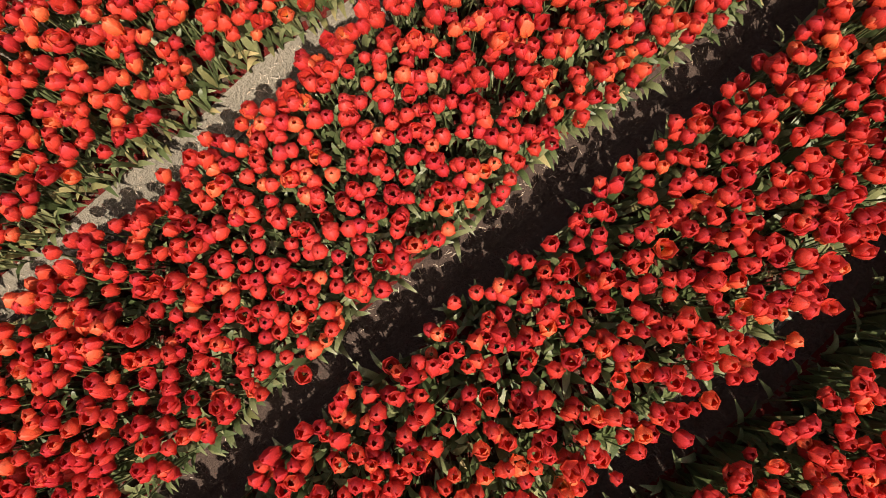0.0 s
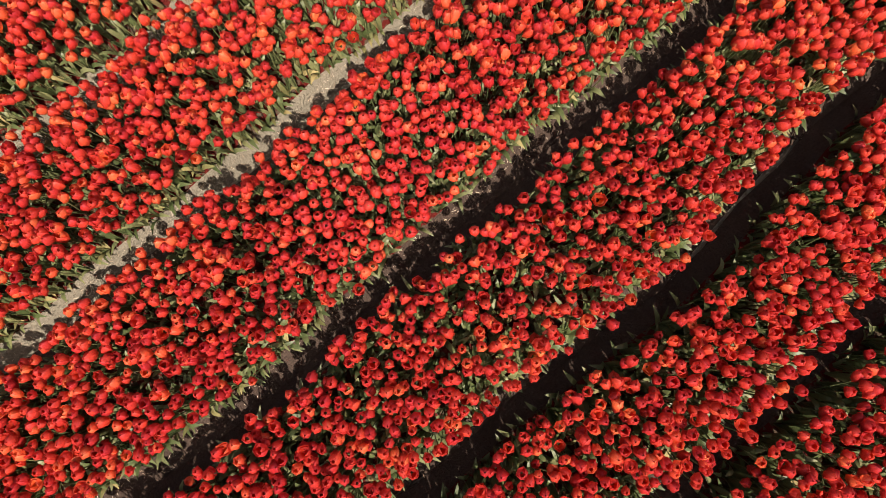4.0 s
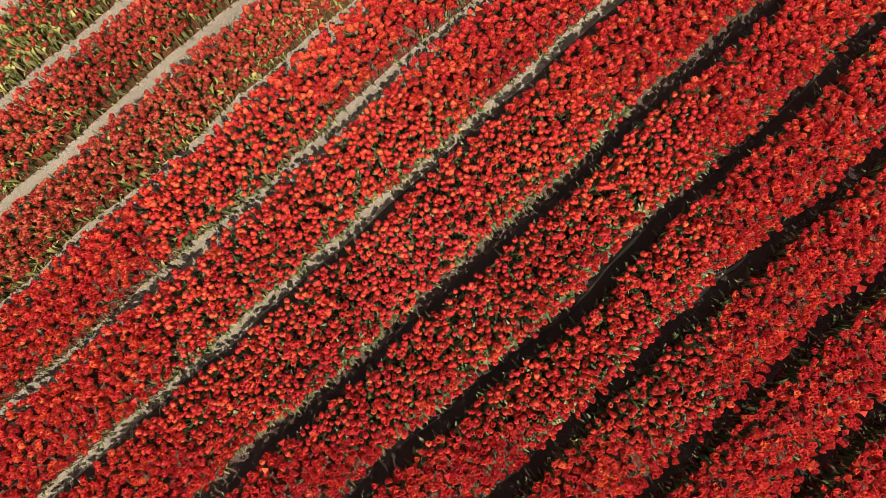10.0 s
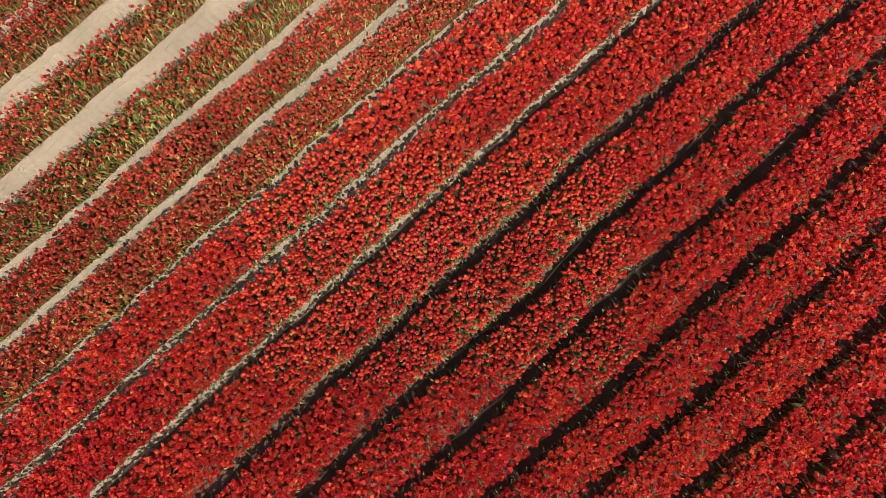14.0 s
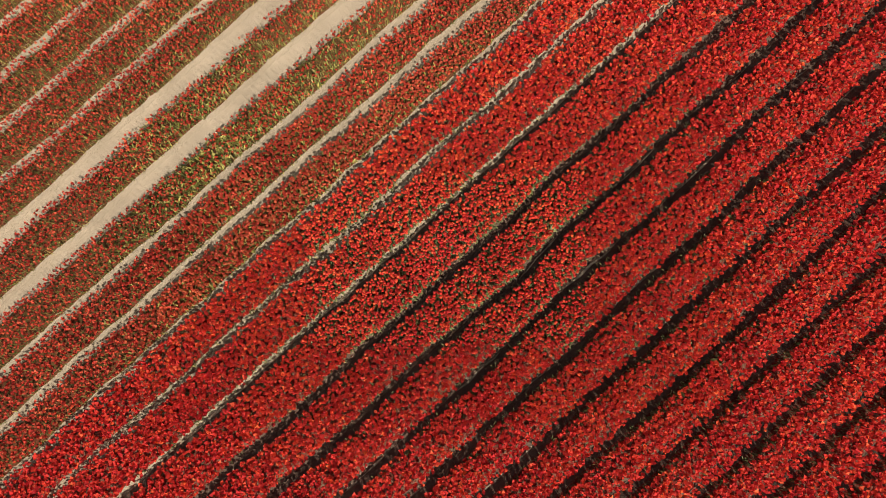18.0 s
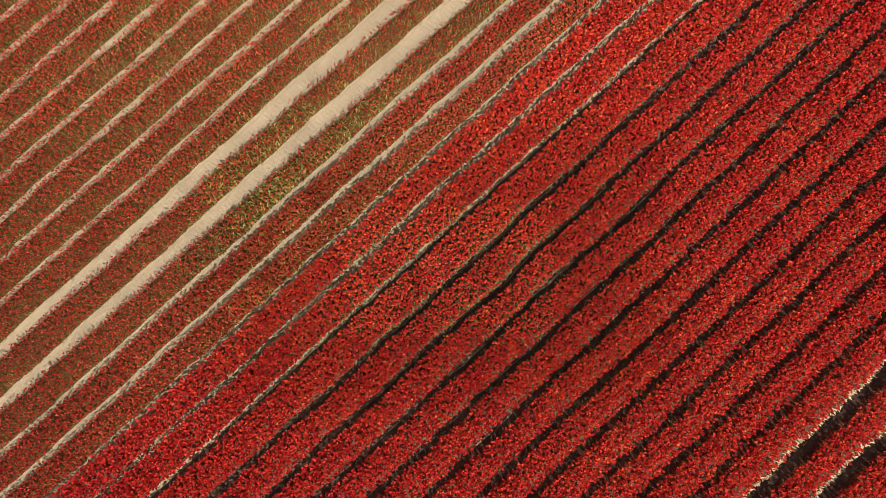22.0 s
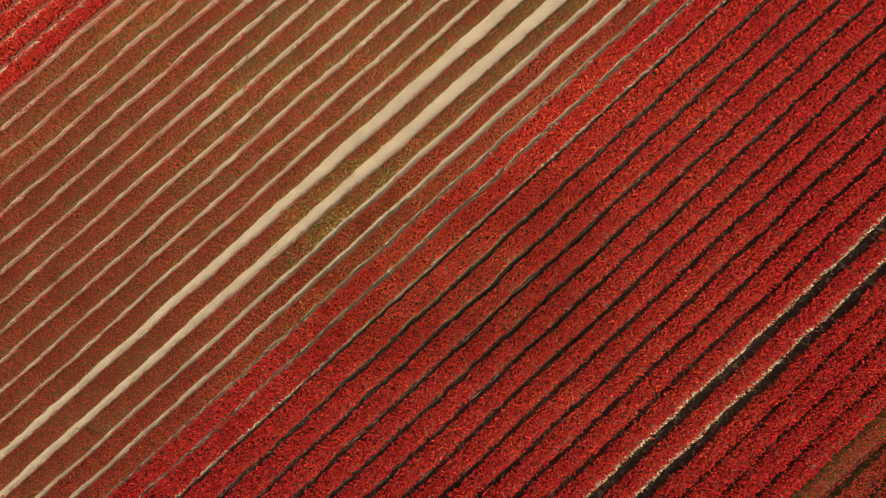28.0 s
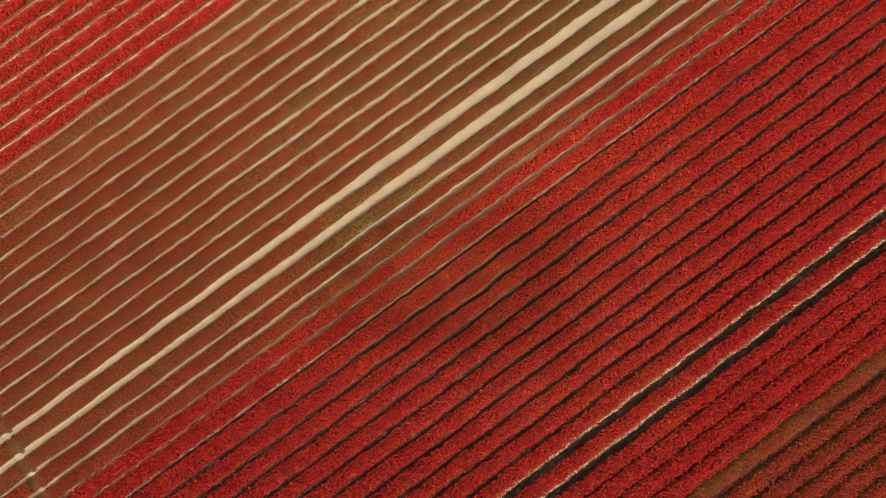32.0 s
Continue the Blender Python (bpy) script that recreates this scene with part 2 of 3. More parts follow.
class Heap:
    """Gathers many placed copies of small templates for one joined mesh."""

    def __init__(self):
        self.v, self.f, self.tint, self.along, self.k = [], [], [], [], 0

    def add(self, template, place, yaw, lean_x, lean_y, size, tint, stretch=None):
        v, f, al = template
        n = len(place)
        if not n:
            return
        c, s = np.cos(yaw)[:, None], np.sin(yaw)[:, None]
        z = v[None, :, 2] * size[:, None] * (1 if stretch is None else stretch[:, None])
        x = (v[None, :, 0] * c - v[None, :, 1] * s) * size[:, None] + z * lean_x[:, None]
        y = (v[None, :, 0] * s + v[None, :, 1] * c) * size[:, None] + z * lean_y[:, None]
        pts = np.stack([x, y, z], -1) + place[:, None, :]
        self.v.append(pts.reshape(-1, 3))
        self.f.append((f[None] + (self.k + np.arange(n) * len(v))[:, None, None]).reshape(-1, f.shape[1]))
        self.tint.append(np.repeat(tint, len(v)))
        self.along.append(np.tile(al, n))
        self.k += n * len(v)

    def make(self, name, mat, parent, label=""):
        if not self.v:
            return None
        me = mesh_of(name, np.concatenate(self.v), np.concatenate(self.f),
                     {"tint": np.concatenate(self.tint), "along": np.concatenate(self.along)})
        return part_mesh(name, me, mat, parent, label, "stuff")


# ---- plan of the field ----
PITCH, WIDE, EXTRA = 0.97, 1.23, 0.14
PATH, TRACK, FURROW = 0.25, 0.52, -0.12
NUDGE = {"G1": 0.01, "G2": 0.04, "G3": 0.10, "G4": 0.13, "G5": 0.08, "G6": -0.07, "G7": -0.09, "G8": -0.08, "G9": -0.08, "G10": -0.075, "G11": -0.065, "G12": -0.05, "G13": -0.04, "G14": -0.03}   # beds drilled a little off the pitch


def plan():
    """The bare strips between the beds, from high y to low: (y, width, name)."""
    w1 = 6 * PITCH + EXTRA + WIDE
    v2 = -10 * PITCH - EXTRA - WIDE
    rows = [(w1 + EXTRA - 0.05 + k * PITCH, 0.16, "U%d" % k) for k in range(24, 0, -1)]
    rows += [(w1, TRACK, "W1"), (w1 - WIDE, TRACK, "W2")]
    rows += [((6 - k) * PITCH + NUDGE.get("G%d" % k, 0), PATH + (-0.02 if 2 < k < 6 else -0.01 if k < 3 else 0.0), "G%d" % k) for k in range(1, 16)]
    rows += [(v2 + WIDE, TRACK - 0.07, "V1"), (v2, TRACK - 0.07, "V2")]
    rows += [(v2 - 0.05 - k * 0.94, PATH - 0.06, "L%d" % k) for k in range(1, 13)]
    return rows


STRIPS = plan()
WAVES = [[(RNG.uniform(0.008, 0.022), RNG.uniform(0.7, 2.4), RNG.uniform(0, 6.28)) for _ in range(2)]
         + [(RNG.uniform(0.004, 0.011), RNG.uniform(3.5, 8.0), RNG.uniform(0, 6.28)) for _ in range(3)] for _ in range(2 * len(STRIPS))]


BENDS = {"G7": (1.45, 0.6, -0.09)}        # a path that swerves: x, length, shift


def edge(i, side, x):
    """The y of a strip's edge (side 1: towards high y) at x."""
    y, width, _ = STRIPS[i]
    base = sum(a * np.sin(k * x + p) for a, k, p in WAVES[2 * i])
    if STRIPS[i][2] in BENDS:
        at, reach, by = BENDS[STRIPS[i][2]]
        base = base + by * np.exp(-((x - at) / reach) ** 2)
    if STRIPS[i][2][0] in "UW" and i > 11 or STRIPS[i][2] in ("G1", "G2", "G3", "G4"):
        width = width * (1 - (0.48 if i < 27 else 0.36) * np.clip((1 - x) / 13, 0, 1))        # the paths grow over towards low x
    own = sum(0.6 * a * np.sin(1.7 * k * x + p) for a, k, p in WAVES[2 * i + 1])
    return y + base + side * (width / 2 + own)


def inside(x, y, cx, cy, half_w, half_h, turn):
    c, s = math.cos(radians(turn)), math.sin(radians(turn))
    dx, dy = x - cx, y - cy
    return (abs(dx * c + dy * s) < half_w) & (abs(-dx * s + dy * c) < half_h)


def near_zone(x, y):
    return inside(x, y, 0.45, 0.2, 2.95, 1.8, -41.5)


def mid_zone(x, y):
    return inside(x, y, 0.4, 0.6, 6.3, 3.75, -41.5)


def high_zone(x, y):
    return inside(x, y, 0.4, 1.7, 13.0, 8.2, -41.5)


def shown_zone(x, y):
    return inside(x, y, 0.7, 2.9, 25.2, 14.0, -36.6)


CUT_X, CUT_W = -22.45, 0.48
LENGTH = 40.0

# ---- ground ----
xs = np.concatenate([-np.geomspace(3000, 62, 12), np.linspace(-60, 60, 121), np.geomspace(62, 3000, 12)])
gx, gy = np.meshgrid(xs, xs, indexing="ij")
gz = np.where(np.hypot(gx, gy) > 80, 0.0, 0.006 * np.sin(gx * 1.3) * np.cos(gy * 0.9 + 1))
ground = new("ground", mesh_of("ground", np.stack([gx, gy, gz - 0.012 + FURROW], -1).reshape(-1, 3), grid_faces(len(xs), len(xs))[:, ::-1]))
ground.data.materials.append(SOIL)
tagged(ground, "dry pale sandy soil of a flat bulb field", "ground", kind="structure")

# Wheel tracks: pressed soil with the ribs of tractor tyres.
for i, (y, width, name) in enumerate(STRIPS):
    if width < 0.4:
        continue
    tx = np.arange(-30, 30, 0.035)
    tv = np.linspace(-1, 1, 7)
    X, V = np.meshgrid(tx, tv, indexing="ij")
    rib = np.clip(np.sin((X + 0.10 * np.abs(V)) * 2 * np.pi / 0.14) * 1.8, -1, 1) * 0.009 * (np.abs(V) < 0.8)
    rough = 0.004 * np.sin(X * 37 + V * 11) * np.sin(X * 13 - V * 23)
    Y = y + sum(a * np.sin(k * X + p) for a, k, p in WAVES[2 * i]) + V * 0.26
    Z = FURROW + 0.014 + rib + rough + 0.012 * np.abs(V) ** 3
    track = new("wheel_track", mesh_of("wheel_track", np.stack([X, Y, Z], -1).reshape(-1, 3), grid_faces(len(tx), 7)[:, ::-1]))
    # dark soil on the V tracks stands in for the beds' shadow
    track.data.materials.append(SOIL if name[0] == "W" else DAMP_SHADE)
    tagged(track, "pressed pale soil wheel track with tyre ribs between beds" if name[0] == "W" else "soil wheel track coloured dark for the shade of red tulips", "wheel track", "wheel tracks", "structure")

# ---- plant templates ----
OPEN = (-0.30, -0.12, 0.06, 0.28, 0.65)
NEAR_BLOOM = [bloom(o, 4, 3, 6, k) for k, o in enumerate(OPEN)]
MID_BLOOM = [bloom(o + 0.26, 3, 2, 6, k) for k, o in enumerate(OPEN)]


def folded(rim, height, middle, seed):
    """A small four-sided bloom for beds that stay far below: its rim, and a middle that lies deep (a cup) or high (a bud)."""
    v = [(0, 0, middle)]
    for i in range(4):
        a = i * math.pi / 2 + 0.3 * math.sin(seed * 5 + i * 2)
        r = rim + (0.004 if i % 2 else -0.004)
        v.append((r * math.cos(a), r * math.sin(a), height + (0.014 if i % 2 else 0)))
    v = np.array([v[j] for j in (0, 1, 2, 3, 0, 3, 4, 1)])
    low, high = (0.15, 0.75) if middle < height else (0.62, 0.3)
    return v, np.arange(8).reshape(2, 4), np.array([low, high, high, high] * 2)


FAR_BLOOM = [folded(0.030, 0.050, -0.018, 0), folded(0.031, 0.014, 0.066, 1), folded(0.033, 0.048, -0.010, 2)]
NEAR_LEAF = [leaf_blade(4, 0.22, 0.034, a, k) for k, a in enumerate((0.1, 0.2, 0.35, 0.55))]
MID_LEAF = [leaf_blade(2, 0.22, 0.038, a, k) for k, a in enumerate((0.15, 0.35, 0.6))]
FAR_LEAF = [leaf_blade(1, 0.20, 0.040, a, k) for k, a in enumerate((0.1, 0.25, 0.5))]
FRINGE = [leaf_blade(3, 0.13, 0.032, a, k) for k, a in enumerate((0.7, 0.95))]
FRINGE_MID = [leaf_blade(2, 0.13, 0.030, a, k) for k, a in enumerate((0.7, 0.95))]
FRINGE_BANK = [leaf_blade(2, 0.12, 0.030, a, k) for k, a in enumerate((0.6, 0.9))]
FRINGE_FAR = [leaf_blade(1, 0.15, 0.030, a, k) for k, a in enumerate((0.7, 0.95))]
STEM = tube([(0, 0, 0), (0.0, 0.004, 0.5), (0, 0, 1.0)], 0.0042, 3)
STEM_MID = tube([(0, 0, 0), (0, 0, 1.0)], 0.0045, 3)


def bed_style(i):
    """Look of the bed between strip i and i + 1: share of blooms, faded or not, height, density."""
    a = STRIPS[i][2]
    n = int(a[1:])
    if a[0] == "U":
        if n > 12:
            return dict(blooms=0.97, faded=False, tall=0.27, dense=0.95, bare=0.84, label="long ridged bed of red tulips in bloom between bare soil paths")
        return dict(blooms=0.68, faded=True, tall=0.28, dense=0.92, label="long ridged bed of faded tulips, half green, between pale paths")
    if a in ("W1", "W2"):
        return dict(blooms=0.58, faded=True, tall=0.28, dense=0.90, label="ridged bed of faded tulips, mostly green, beside a pale wheel track")
    if a in ("G1", "G2"):
        return dict(blooms=0.97, faded=True, tall=0.28, dense=1.05, bloom=0.85, leaf=0.6, label="long ridged bed of dull red fading tulips")
    if a in ("G3", "G4", "G5"):
        return dict(blooms=1.0, faded=False, tall=0.36, dense=1.0, label="dense ridged bed of orange-red open tulips beside pale soil paths")
    if a[0] in "GV" or (a[0] == "L" and n < 4):
        return dict(blooms=1.0, faded=False, tall=0.41, dense=1.0, label="dense ridged bed of bright red open tulips in full bloom")
    if n == 4:
        return dict(blooms=0.9, faded=True, tall=0.33, dense=0.95, leaf=0.5, label="ridged bed of faded tulips with much green leaf")
    return dict(blooms=0.98, faded=True, tall=0.38, dense=1.0, bloom=1.02, leaf=0.45, label="long ridged bed of dull dark red tulips")


CLOSE = []          # plants that stand singly
CLOSE_AT, CLOSE_MANY = (0.45, 0.3), 300


def scatter(i):
    """Places of the plants of one bed, as x, y and the share across it."""
    style = bed_style(i)
    top, low = STRIPS[i][0] - STRIPS[i][1] / 2, STRIPS[i + 1][0] + STRIPS[i + 1][1] / 2
    found = []
    for step, jitter, inner in ((0.054, 0.23, True), (0.058, 0.18, False)):       # denser in the middle of the field
        step = step / math.sqrt(style["dense"])
        across = max(6, round((top - low) / step))
        along = np.arange(-32, 32, step)
        X, S = np.meshgrid(along, (np.arange(across) + 0.5) / across, indexing="ij")
        X = X + RNG.normal(0, jitter, X.shape) * step + (np.arange(across) % 2)[None, :] * 0.5 * step
        S = np.clip(S + RNG.normal(0, jitter, S.shape) / across, 0.0, 1.0)
        x, s = X.ravel(), S.ravel()
        hole = np.sin(x * 2.1 + i) * np.sin(x * 5.3 + s * 6 + 2 * i) + RNG.uniform(-1, 1.2, len(x))
        y = edge(i + 1, 1, x) * (1 - s) + edge(i, -1, x) * s
        keep = (hole > -1.5) & (abs(x - CUT_X) > CUT_W / 2) & shown_zone(x, y) & (mid_zone(x, y) == inner)
        found.append((x[keep], y[keep], s[keep]))
    return [np.concatenate(c) for c in zip(*found)]


def outside(i, blooms, leaves, shift):
    """Coarse clumps of bloom and leaf where the beds run on, far from the camera."""
    style = bed_style(i)
    along = np.arange(-LENGTH, LENGTH, 0.17)
    X, S = np.meshgrid(along, (np.arange(4) + 0.5) / 4, indexing="ij")
    x = (X + RNG.normal(0, 0.05, X.shape)).ravel()
    s = np.clip(S + RNG.normal(0, 0.06, S.shape), 0.06, 0.94).ravel()
    y = edge(i + 1, 1, x) * (1 - s) + edge(i, -1, x) * s
    keep = ~shown_zone(x, y) | (abs(x) > 32)
    x, y = x[keep], y[keep]
    n = len(x)
    if not n:
        return
    place = np.stack([x, y, style["tall"] - 0.08 + RNG.normal(0, 0.03, n)], -1) + shift
    red = RNG.uniform(0, 1, n) < style["blooms"] * (0.7 if style["faded"] else 1.0)
    yaw, none, tint = RNG.uniform(0, 6.28, n), np.zeros(n), np.clip(RNG.normal(0.5, 0.2, n), 0, 1)
    size = RNG.uniform(2.3, 3.0, n)
    for heap, m in ((blooms, red), (leaves, ~red)):
        heap.add(FAR_BLOOM[i % 3], place[m], yaw[m], none[m], none[m], size[m], tint[m], np.full(m.sum(), 0.6))


beds, spots = [], []
for i in range(len(STRIPS) - 1):
    spots.append(scatter(i))
allx, ally = np.concatenate([s[0] for s in spots]), np.concatenate([s[1] for s in spots])
reach = np.hypot((allx - CLOSE_AT[0]), (ally - CLOSE_AT[1]))
LIMIT = np.sort(reach)[CLOSE_MANY]

for i in range(len(STRIPS) - 1):
    style = bed_style(i)
    bed = new("tulip_bed")
    bed.location = (0, (STRIPS[i][0] + STRIPS[i + 1][0]) / 2, 0)
    tagged(bed, style["label"], "flower bed", "tulip beds")
    shift = np.array([0, -bed.location.y, 0])
    # the soil ridge, rounded, with an uneven crest
    rx = np.concatenate([np.linspace(-LENGTH, -28, 16), np.linspace(-27.5, 27.5, 150), np.linspace(28, LENGTH, 16)])
    prof = ((-0.07, FURROW - 0.02), (0.02, 0.0), (0.12, 0.07), (0.5, 0.095), (0.88, 0.07), (0.98, 0.0), (1.07, FURROW - 0.02))
    lo, hi = edge(i + 1, 1, rx), edge(i, -1, rx)
    rv = []
    for q, h in prof:
        level = np.where(abs(rx - CUT_X) < CUT_W / 2, min(h, -0.11), h)
        rv.append(np.stack([rx, lo + (hi - lo) * q, level + 0.012 * np.sin(rx * 9.1 + q * 20 + i) * (h > 0)], -1))
    rv = np.stack(rv, 1).reshape(-1, 3) + shift
    part_mesh("soil_ridge", mesh_of("soil_ridge", rv, grid_faces(len(rx), len(prof))[:, ::-1]), SOIL, bed, "crumbly pale soil ridge")
    mv = []
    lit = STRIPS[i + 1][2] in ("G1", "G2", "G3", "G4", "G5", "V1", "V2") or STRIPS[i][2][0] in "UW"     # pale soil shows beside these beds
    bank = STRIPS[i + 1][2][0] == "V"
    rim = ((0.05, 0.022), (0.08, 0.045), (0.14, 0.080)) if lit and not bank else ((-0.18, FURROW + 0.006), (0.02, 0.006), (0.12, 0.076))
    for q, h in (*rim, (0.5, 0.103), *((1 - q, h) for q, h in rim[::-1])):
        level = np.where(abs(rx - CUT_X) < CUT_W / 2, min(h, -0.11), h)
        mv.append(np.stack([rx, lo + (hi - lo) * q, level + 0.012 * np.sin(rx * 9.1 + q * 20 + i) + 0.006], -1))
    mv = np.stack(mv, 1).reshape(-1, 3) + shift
    cover = mesh_of("litter_with_shade", mv, grid_faces(len(rx), 7)[:, ::-1])
    cover.materials.append(THATCH_SHADE if style["faded"] else LITTER_SHADE)
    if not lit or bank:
        cover.materials.append(FURROW_SHADE)          # bare soil, coloured darker for shade, where the litter runs down into the furrow
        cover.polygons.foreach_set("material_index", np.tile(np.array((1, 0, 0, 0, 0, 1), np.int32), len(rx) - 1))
    part_mesh("litter_with_shade", cover, None, bed, "dry brown thatch under the plants, darkened for their shade" if style["faded"] else "leaf litter under the plants, coloured dark for their shade", "stuff")
    fx = np.linspace(CUT_X - 0.36, CUT_X + 0.36, 7)
    fv = []
    for q in np.linspace(-0.06, 1.06, 9):
        fl, fh = edge(i + 1, 1, fx), edge(i, -1, fx)
        dip = 0.075 * np.clip(1 - abs(fx - CUT_X) / 0.34, 0, 1)
        fv.append(np.stack([fx, fl + (fh - fl) * q, FURROW + 0.045 + 0.11 * math.sin(math.pi * np.clip(q, 0, 1)) ** 0.4 - dip + 0.012 * np.sin(fx * 31 + q * 27)], -1))
    fv = np.stack(fv, 1).reshape(-1, 3) + shift
    part_mesh("cross_furrow", mesh_of("cross_furrow", fv, grid_faces(7, 9)[:, ::-1]), DAMP_SHADE, bed, "dark damp furrow cut across the bed")
    x, y, s = spots[i]
    if not len(x):
        bl, lf = Heap(), Heap()
        outside(i, bl, lf, shift)
        bl.make("bloom_cover", FADED if style["faded"] else PETAL, bed, "faded dull red tulip blooms" if style["faded"] else "bright red cupped tulip blooms")
        lf.make("foliage", DULL_LEAF if style["faded"] else LEAF, bed)
        continue
    n = len(x)
    near = near_zone(x + RNG.normal(0, 0.12, n), y + RNG.normal(0, 0.12, n))
    mid = mid_zone(x + RNG.normal(0, 0.9, n), y + RNG.normal(0, 0.9, n))
    mid &= ~near
    outer = ~high_zone(x + RNG.normal(0, 0.9, n), y + RNG.normal(0, 0.9, n))     # seen from far above only
    far = ~near & ~mid
    close = np.hypot(x - CLOSE_AT[0], y - CLOSE_AT[1]) < LIMIT
    tint = np.clip(RNG.normal(0.5, 0.22, n) + np.where(y < 4, np.clip(0.05 * y - 0.03, -0.09, 0.11), -0.05), 0, 1)      # front light put into the petal tint: deeper red towards low y
    tint = np.clip(tint - 0.035 * np.clip(-2.5 - x, 0, 9) * (y < 16), 0, 1)        # also deeper red towards low x
    lean_x = RNG.normal(0, 0.10, n) + 0.02
    outward = (s - 0.5) * 2
    lean_y = RNG.normal(0, 0.09, n) * np.where(abs(outward) > 0.8, 0.5, 1.0) + 0.045 * outward ** 3
    tall = style["tall"] * (1 + RNG.normal(0, 1, n) * np.where(outer, 0.13, np.where(far, 0.09, 0.07))) - 0.03 * abs(outward) ** 3
    tuft = 0.6 * np.sin(x * 24 + 5 * np.sin(y * 9 + i)) * np.sin(y * 27 + 5 * np.sin(x * 8))      # plants grow in tufts
    tuft += 0.4 * np.sin(x * 37 - 4 * np.sin(y * 13) + i) * np.sin(y * 33 + 4 * np.sin(x * 15))
    tall = tall * (1 + np.where(near, 0.03, 0.08) * tuft)
    under = far & (RNG.uniform(0, 1, n) < 0.42) & (not style["faded"])        # lower blooms that fill the gaps
    tall = np.where(under, 0.74 * tall, tall)
    foot = 0.075 - 0.05 * abs(outward) ** 3
    yaw = RNG.uniform(0, 6.28, n)
    size = np.clip(RNG.normal(1.10, 0.09, n), 0.88, 1.35)
    which = RNG.choice(5, n, p=(0.30, 0.34, 0.22, 0.10, 0.04))
    patchy = 0.5 + 0.3 * np.sin(x * 0.9 + 2.5 * np.sin(x * 0.37 + i) + i * 2.1) + 0.3 * np.sin(x * 3.1 + 2 * np.sin(x * 1.3 + 3 * i) + s * 4) * np.sin(x * 1.9 + s * 3 + 4 * i)
    share = style["blooms"] if style["blooms"] > 0.9 else style["blooms"] * (0.55 + 0.9 * patchy)
    ripe = np.clip(1 - 0.042 * x, 0.5, 1.7) if style["blooms"] < 0.9 else 1.0      # the faded beds are redder towards low x
    tint = np.where(outer, 0.14 + 0.36 * tint + 0.2 * (y > 16), tint)        # the outer stretches are a deeper, more even red
    has = (near | (tuft > np.where(far, -0.9, -0.75))) & (RNG.uniform(0, 1, n) < share * ripe) & (abs(outward + 0.03) < style.get("bare", 0.93 if style["faded"] else 2.0)) & (s > (0.11 if bank else 0))
    base = np.stack([x, y, foot], -1) + shift
    head = base + np.stack([lean_x * tall, lean_y * tall, tall - 0.05], -1)
    bl, st, lf, old, bleached = Heap(), Heap(), Heap(), Heap(), Heap()
    is_faded = style["faded"]
    for k in range(5):
        for zone, kit in ((near & ~close, NEAR_BLOOM), (mid, MID_BLOOM)):
            m = zone & has & (which == k)
            bl.add(kit[k], head[m], yaw[m], 1.6 * lean_x[m], 1.6 * lean_y[m], size[m] * (style.get("bloom", 0.74) if is_faded else 1.0) * (1.00 if kit is MID_BLOOM else 1.05), tint[m])
    form = RNG.integers(0, 3, n)
    for k in range(3):
        m = far & has & (form == k)
        bl.add(FAR_BLOOM[k], head[m], yaw[m], 2.0 * lean_x[m], 2.0 * lean_y[m], size[m] * (1.04 * style.get("bloom", 0.74) if is_faded else 1.04) * (np.where(under[m], np.where(outer[m], 1.75, 1.55), 1.10) if not is_faded else 1.14), tint[m])
    m = near & ~close
    st.add(STEM, base[m], yaw[m], lean_x[m], lean_y[m], np.ones(m.sum()), tint[m], tall[m] - 0.045)
    m = (mid & (abs(outward) > 0.7)) | (mid & ~has)
    st.add(STEM_MID, base[m], yaw[m], lean_x[m], lean_y[m], np.ones(m.sum()) * 1.2, tint[m], (tall[m] - 0.02) / 1.2)
    near_only = near & ~close
    for zone, kit, times in ((near_only, NEAR_LEAF, 2), (mid, MID_LEAF, 1 if not is_faded else 2), (far, FAR_LEAF, 1 if not is_faded else 2)):
        for r in range(times):
            pick = RNG.integers(0, len(kit), n)
            turn = yaw + r * 2.4 + RNG.normal(0, 0.4, n)
            rim = abs(outward) > 0.55
            turn = np.where(rim & (np.sin(turn) * outward > 0.2), -turn, turn)
            if zone is not near_only and is_faded:
                zone = zone & (RNG.uniform(0, 1, n) < style.get("leaf", 1.0) * np.clip(1 + 0.022 * x, 0.55, 1.0))
            elif zone is near_only:
                zone = near_only & (RNG.uniform(0, 1, n) < (0.9 if r == 0 else 0.5))
            elif zone is mid:
                zone = mid & (RNG.uniform(0, 1, n) < (0.2 if lit else 0.10))
            elif zone is far:
                zone = far & (RNG.uniform(0, 1, n) < np.where(rim, 0.08, 0.03))
            grow = RNG.uniform(0.75, 1.2, n) * style["tall"] / 0.42 * (1.4 if is_faded else 1.0)
            dry = (RNG.uniform(0, 1, n) < (0.06 if not is_faded else 0.16)) | ((abs(outward) > 0.85) & (RNG.uniform(0, 1, n) < (0.2 if lit else 0.08)))
            for k in range(len(kit)):
                for heap, d in ((lf, ~dry), (old, dry)):
                    m = zone & (pick == k) & d
                    heap.add(kit[k], base[m], turn[m], lean_x[m] * 0, lean_y[m] * 0, grow[m], np.clip(tint[m] + RNG.normal(0, 0.25, m.sum()), 0, 1))
